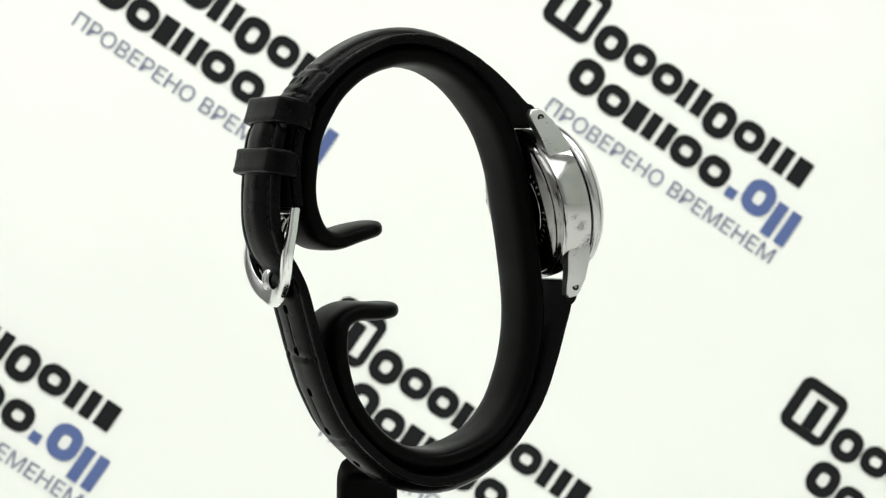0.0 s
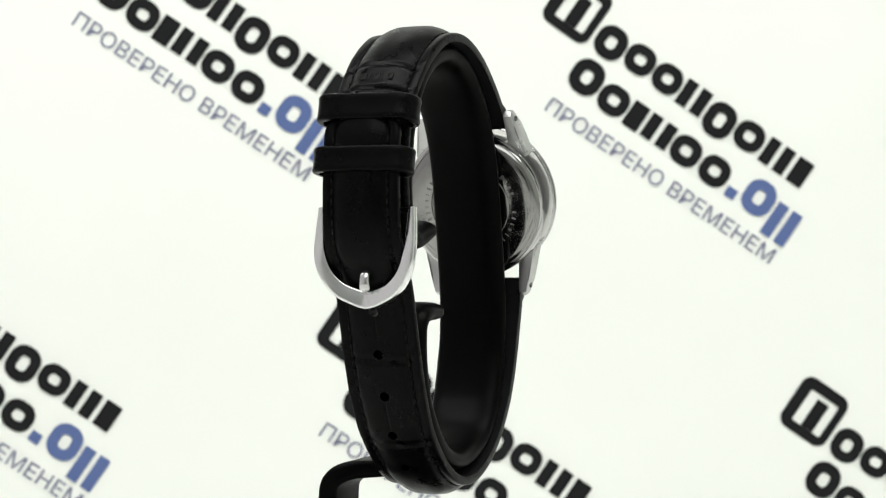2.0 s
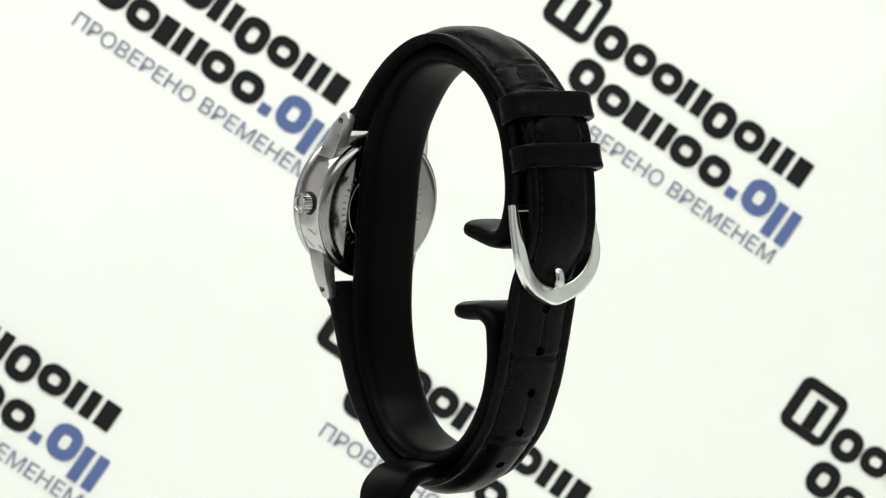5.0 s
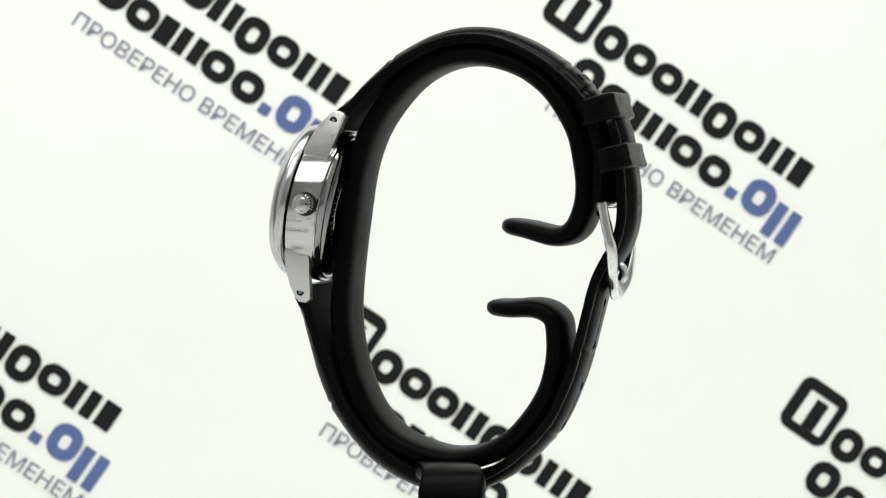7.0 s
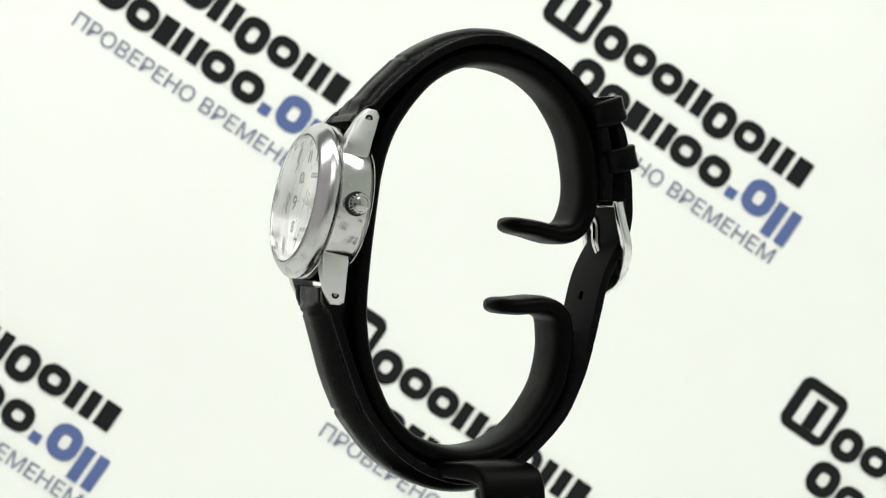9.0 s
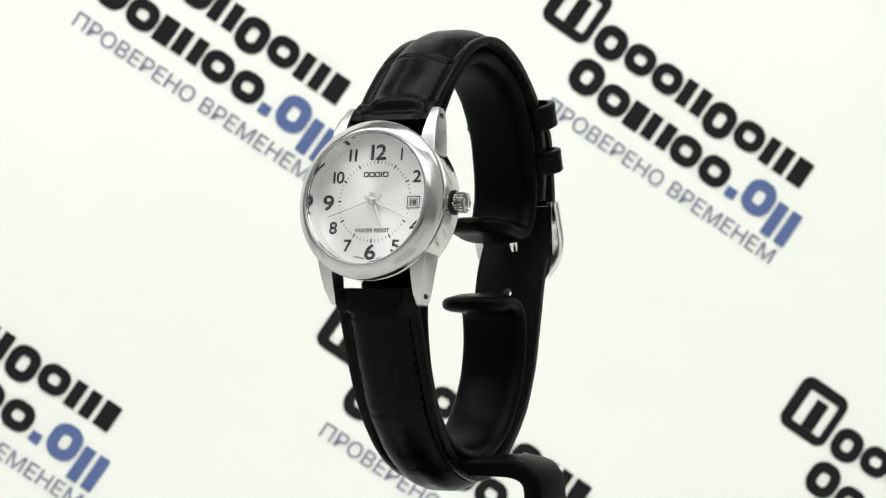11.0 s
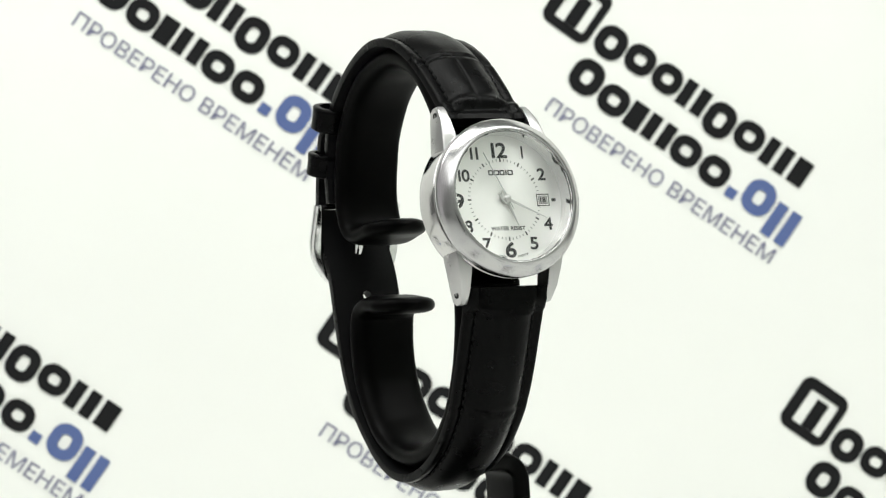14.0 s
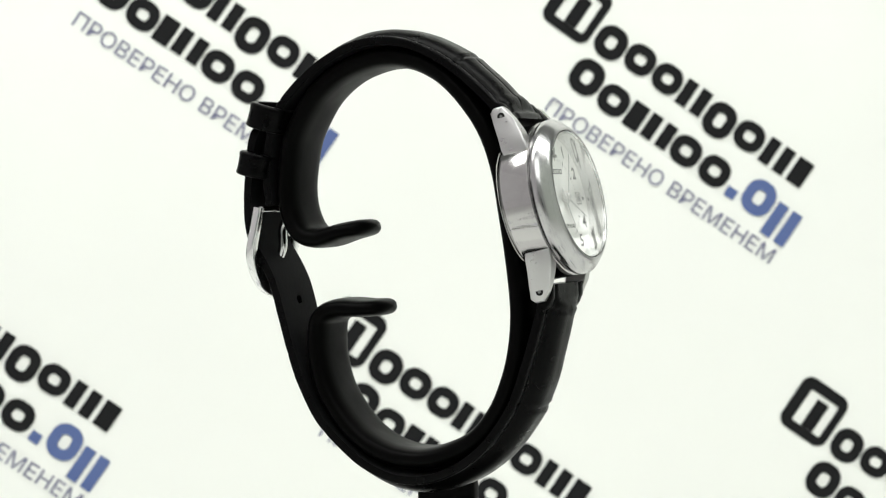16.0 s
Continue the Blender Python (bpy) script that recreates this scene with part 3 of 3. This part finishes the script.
    # dial print
    for text, x, y, h, w, bold in (("I2", 0.0, 7.8, 2.5, 2.75, 0.09), ("I", 4.1, 7.45, 1.95, 0.3, 0.03), ("2", 7.1, 3.9, 1.95, 1.45, 0.065), ("4", 7.3, -4.0, 2.0, 1.55, 0.065), ("5", 4.3, -7.05, 2.0, 1.45, 0.065),
                                   ("6", 0.0, -8.0, 2.5, 1.95, 0.09), ("7", -4.1, -7.0, 1.95, 1.45, 0.065), ("8", -6.95, -4.2, 2.0, 1.4, 0.065), ("9", -8.2, -0.2, 2.5, 1.95, 0.09),
                                   ("I0", -6.75, 3.85, 1.95, 2.0, 0.065), ("II", -4.5, 7.35, 1.95, 1.4, 0.01)):
        lettering("numeral", text, h, INK, watch, dial_at(x, y, 0.03), w, bold)
    bm = bmesh.new()
    for k in range(60):
        a = radians(90 - 6 * k)
        if 88 < 6 * k < 100:
            continue
        five = k % 5 == 0
        c, s = math.cos(a), math.sin(a)
        r0, r1, w = (5.95, 6.6, 0.24) if five else (6.05, 6.42, 0.09)
        v = [bm.verts.new((c * r - s * d, s * r + c * d, 0.03)) for r, d in ((r0, -w / 2), (r0, w / 2), (r1, w / 2), (r1, -w / 2))]
        bm.faces.new(v)
    tagged(part("minute_track", bm, INK, watch, "printed minute track", DIAL, smooth=0), kind="stuff")
    for k, w in enumerate((0.92, 0.98, 0.9, 0.26, 0.98)):
        x = (-1.98, -0.98, 0.02, 0.73, 1.47)[k]
        bm = flat(rounded(w, 0.84, 0.2 if w > 0.5 else 0.03), rounded(w - 0.42, 0.46, 0.12), 0.0) if w > 0.5 else flat(rounded(w, 0.84, 0.03), None, 0.0)
        part("printed_mark", bm, INK, watch, m=dial_at(x + 0.08, 4.25, 0.03), smooth=0)
    lettering("printed_words", "WATER RESIST", 0.64, INK, watch, dial_at(0.0, -4.6, 0.03), 6.1, 0.018)
    for text, x, turn in (("JAPAN", -1.95, -12), ("MOV'T", 2.1, 12)):
        lettering("printed_words", text, 0.36, INK, watch, dial_at(x, -8.9, 0.03) @ pose(0, 0, 0, 0, 0, turn), 1.9, 0.012)
    part("date_window", flat(rounded(2.25, 1.95, 0.05), rounded(1.95, 1.65, 0.04), 0.0), INK, watch, "black date window frame", dial_at(6.85, -0.2, 0.035), smooth=0)
    # lies flush with the dial; its grey stands for the window's shade
    part("shaded_date_card", flat(rounded(1.55, 1.3, 0.05), None, 0.0), DATE_SHADED, watch, "date card, greyed by the shade of its window", dial_at(6.85, -0.2, 0.03), smooth=0)
    part("date_rim", flat(rounded(1.6, 1.32, 0.05), rounded(1.5, 1.22, 0.04), 0.0), INK, watch, m=dial_at(6.85, -0.2, 0.04), smooth=0)
    lettering("printed_words", "18", 0.85, INK, watch, dial_at(6.85, -0.2, 0.05), 1.0, 0.04)
    part("printed_mark", flat(rounded(0.75, 0.5, 0.04), None, 0.0), INK, watch, m=dial_at(8.8, -0.22, 0.03), smooth=0)
    # pointers
    hour = hand("hour_hand", 4.9, 0.62, 1.5, 0.45, watch, "short silver hour hand")
    minute = hand("minute_hand", 7.4, 0.5, 1.6, 0.75, watch, "long silver minute hand")
    bm = box(-0.055, 0.055, -1.9, 8.0, 1.05, 1.12)
    second = part("second_hand", bm, SATIN, watch, "thin silver second hand", DIAL, smooth=0)
    part("hand_cap", lathe([(0, 1.45), (0.3, 1.42), (0.42, 1.3), (0.55, 1.2), (0.55, 0.9), (0.75, 0.85), (0.75, 0.3), (0, 0.3)], 32), HAND_STEEL, watch, m=DIAL)
    return hour, minute, second


def wrist_watch():
    watch = thing("wrist_watch", "ladies steel wristwatch with silver dial on black crocodile-grain leather strap", "watch")
    moving = watch_head(watch)
    upper = [(-16.95, 9.75), (-16.1, 10.75), (-14.3, 12.6), (-11.3, 15.7), (-6.7, 19.6), (-2.0, 22.3), (2.6, 23.9), (7.2, 24.4), (11.7, 23.8), (16.4, 21.9), (20.9, 19.1), (24.5, 16.0),
             (27.0, 13.2), (28.9, 9.3), (30.0, 4.7), (30.3, 0.5), (30.0, -4.1)]
    short = strap("strap", upper, (2.6, 2.9, 2.8, 2.7, 3.0, 3.3), (6.9, 6.95, 6.8, 6.6, 6.4, 6.2), ((True, 10.9, 0.1, 0.2), (True, 19.6, -0.2, 0.3), (False, 17.9, 0.1, 0.2), (False, 14.2, 0.1, 0.1)), watch,
          "short black strap half with raised padding and creases", lines=((True, 11.6, 19.4, -0.06),))
    for k, (x, w) in enumerate(((-2.4, 0.9), (-1.1, 0.3), (-0.2, 0.9), (1.0, 0.3), (2.0, 0.9))):
        q = Matrix.Translation((x / 1000, 0.02455, 0.01585)) @ pose(0, 0, 0, -48, 0, 0)
        part("stamped_mark", box(-w / 2, w / 2, -0.7, 0.7, -0.3, 0.15, 0.1), LEATHER, short, m=q)
    lower = [(-22.8, -16.8), (-22.8, -19.1), (-22.6, -21.8), (-21.7, -25.5), (-20.4, -30.6), (-18.9, -34.8), (-16.8, -38.9), (-12.5, -44.3), (-7.7, -47.9), (-3.2, -49.9), (1.4, -50.8),
             (6.6, -50.3), (11.7, -48.1), (15.8, -44.9), (20.2, -40.1), (23.0, -34.6), (25.0, -29.0), (26.8, -22.5), (28.2, -17.5), (29.9, -14.2), (31.9, -11.1), (33.1, -7.1), (33.3, -2.5),
             (32.8, 2.4), (32.2, 6.5), (31.0, 10.0), (30.5, 11.4)]
    strap("strap", lower, (3.0, 3.9, 3.7, 3.2, 2.7, 2.2, 2.2, 2.7, 2.3), (7.0, 6.95, 6.6, 6.2, 6.05, 6.3, 6.3, 6.2, 6.1), ((True, -20.6, -0.7, 0.3), (True, -36.6, -0.6, 0.4), (False, -27.9, 0.4, 0.2), (False, -41.6, 0.2, 0.3)), watch,
          "long black strap half with punched holes and creases", (-26.7, -33.7, -39.9, -45.0, -20.0), 230, 4.0, ((False, -20.5, -26.5, 0.0), (False, -34.0, -39.5, 0.03)))
    keeper((27.9, 10.5), 16, 16.0, 6.2, 4.2, watch, "fixed black leather keeper loop")
    keeper((30.2, 2.8), 13, 15.9, 5.5, 4.0, watch, "sliding black leather keeper loop")
    buckle(watch)
    return watch, moving


# ---- turning ----
TURN = [(0, -242.39), (0.3, -236.25), (0.5, -232.33), (1, -221.62), (1.2, -217.09), (1.5, -211.44), (2, -201.91), (2.5, -193.13), (3, -183.32), (3.2, -178.77), (3.5, -172.71), (4, -162.62), (4.2, -158.64), (6.3, -118.85), (6.5, -115.17), (7, -105.55), (7.5, -96.93), (8, -88.37), (8.5, -78.86), (9, -68.66), (9.2, -64.76), (11.3, -21.76), (11.5, -17.96), (12, -8.86), (12.5, -0.57), (13, 8.71), (13.5, 18.69), (14, 28.62), (14.5, 37.85), (15, 46.42), (15.5, 55.77), (16, 66.23)]


def motions():
    rows = [(t, pose(0, 0, H, 0, 0, a)) for t, a in TURN]
    for ob in (WATCH, STAND, TABLE_TURN):
        walk(ob, rows)
    hour, minute, second = POINTERS
    steps = [0, 2, 4, 6, 8, 10, 12, 14, 16]
    walk(hour, [(t, DIAL @ pose(0, 0, 0, 0, 0, -(158 + 0.039 * (t - 12.4)))) for t in (0, 16)])
    walk(minute, [(t, DIAL @ pose(0, 0, 0, 0, 0, -(114.5 + 0.465 * (t - 12.4)))) for t in (0, 16)])
    walk(second, [(t, DIAL @ pose(0, 0, 0, 0, 0, -(290 + 27.9 * (t - 12.4)))) for t in steps])


studio()
STAND = watch_stand()
TABLE_TURN = turntable()
WATCH, POINTERS = wrist_watch()
backdrop()
video_camera()
motions()
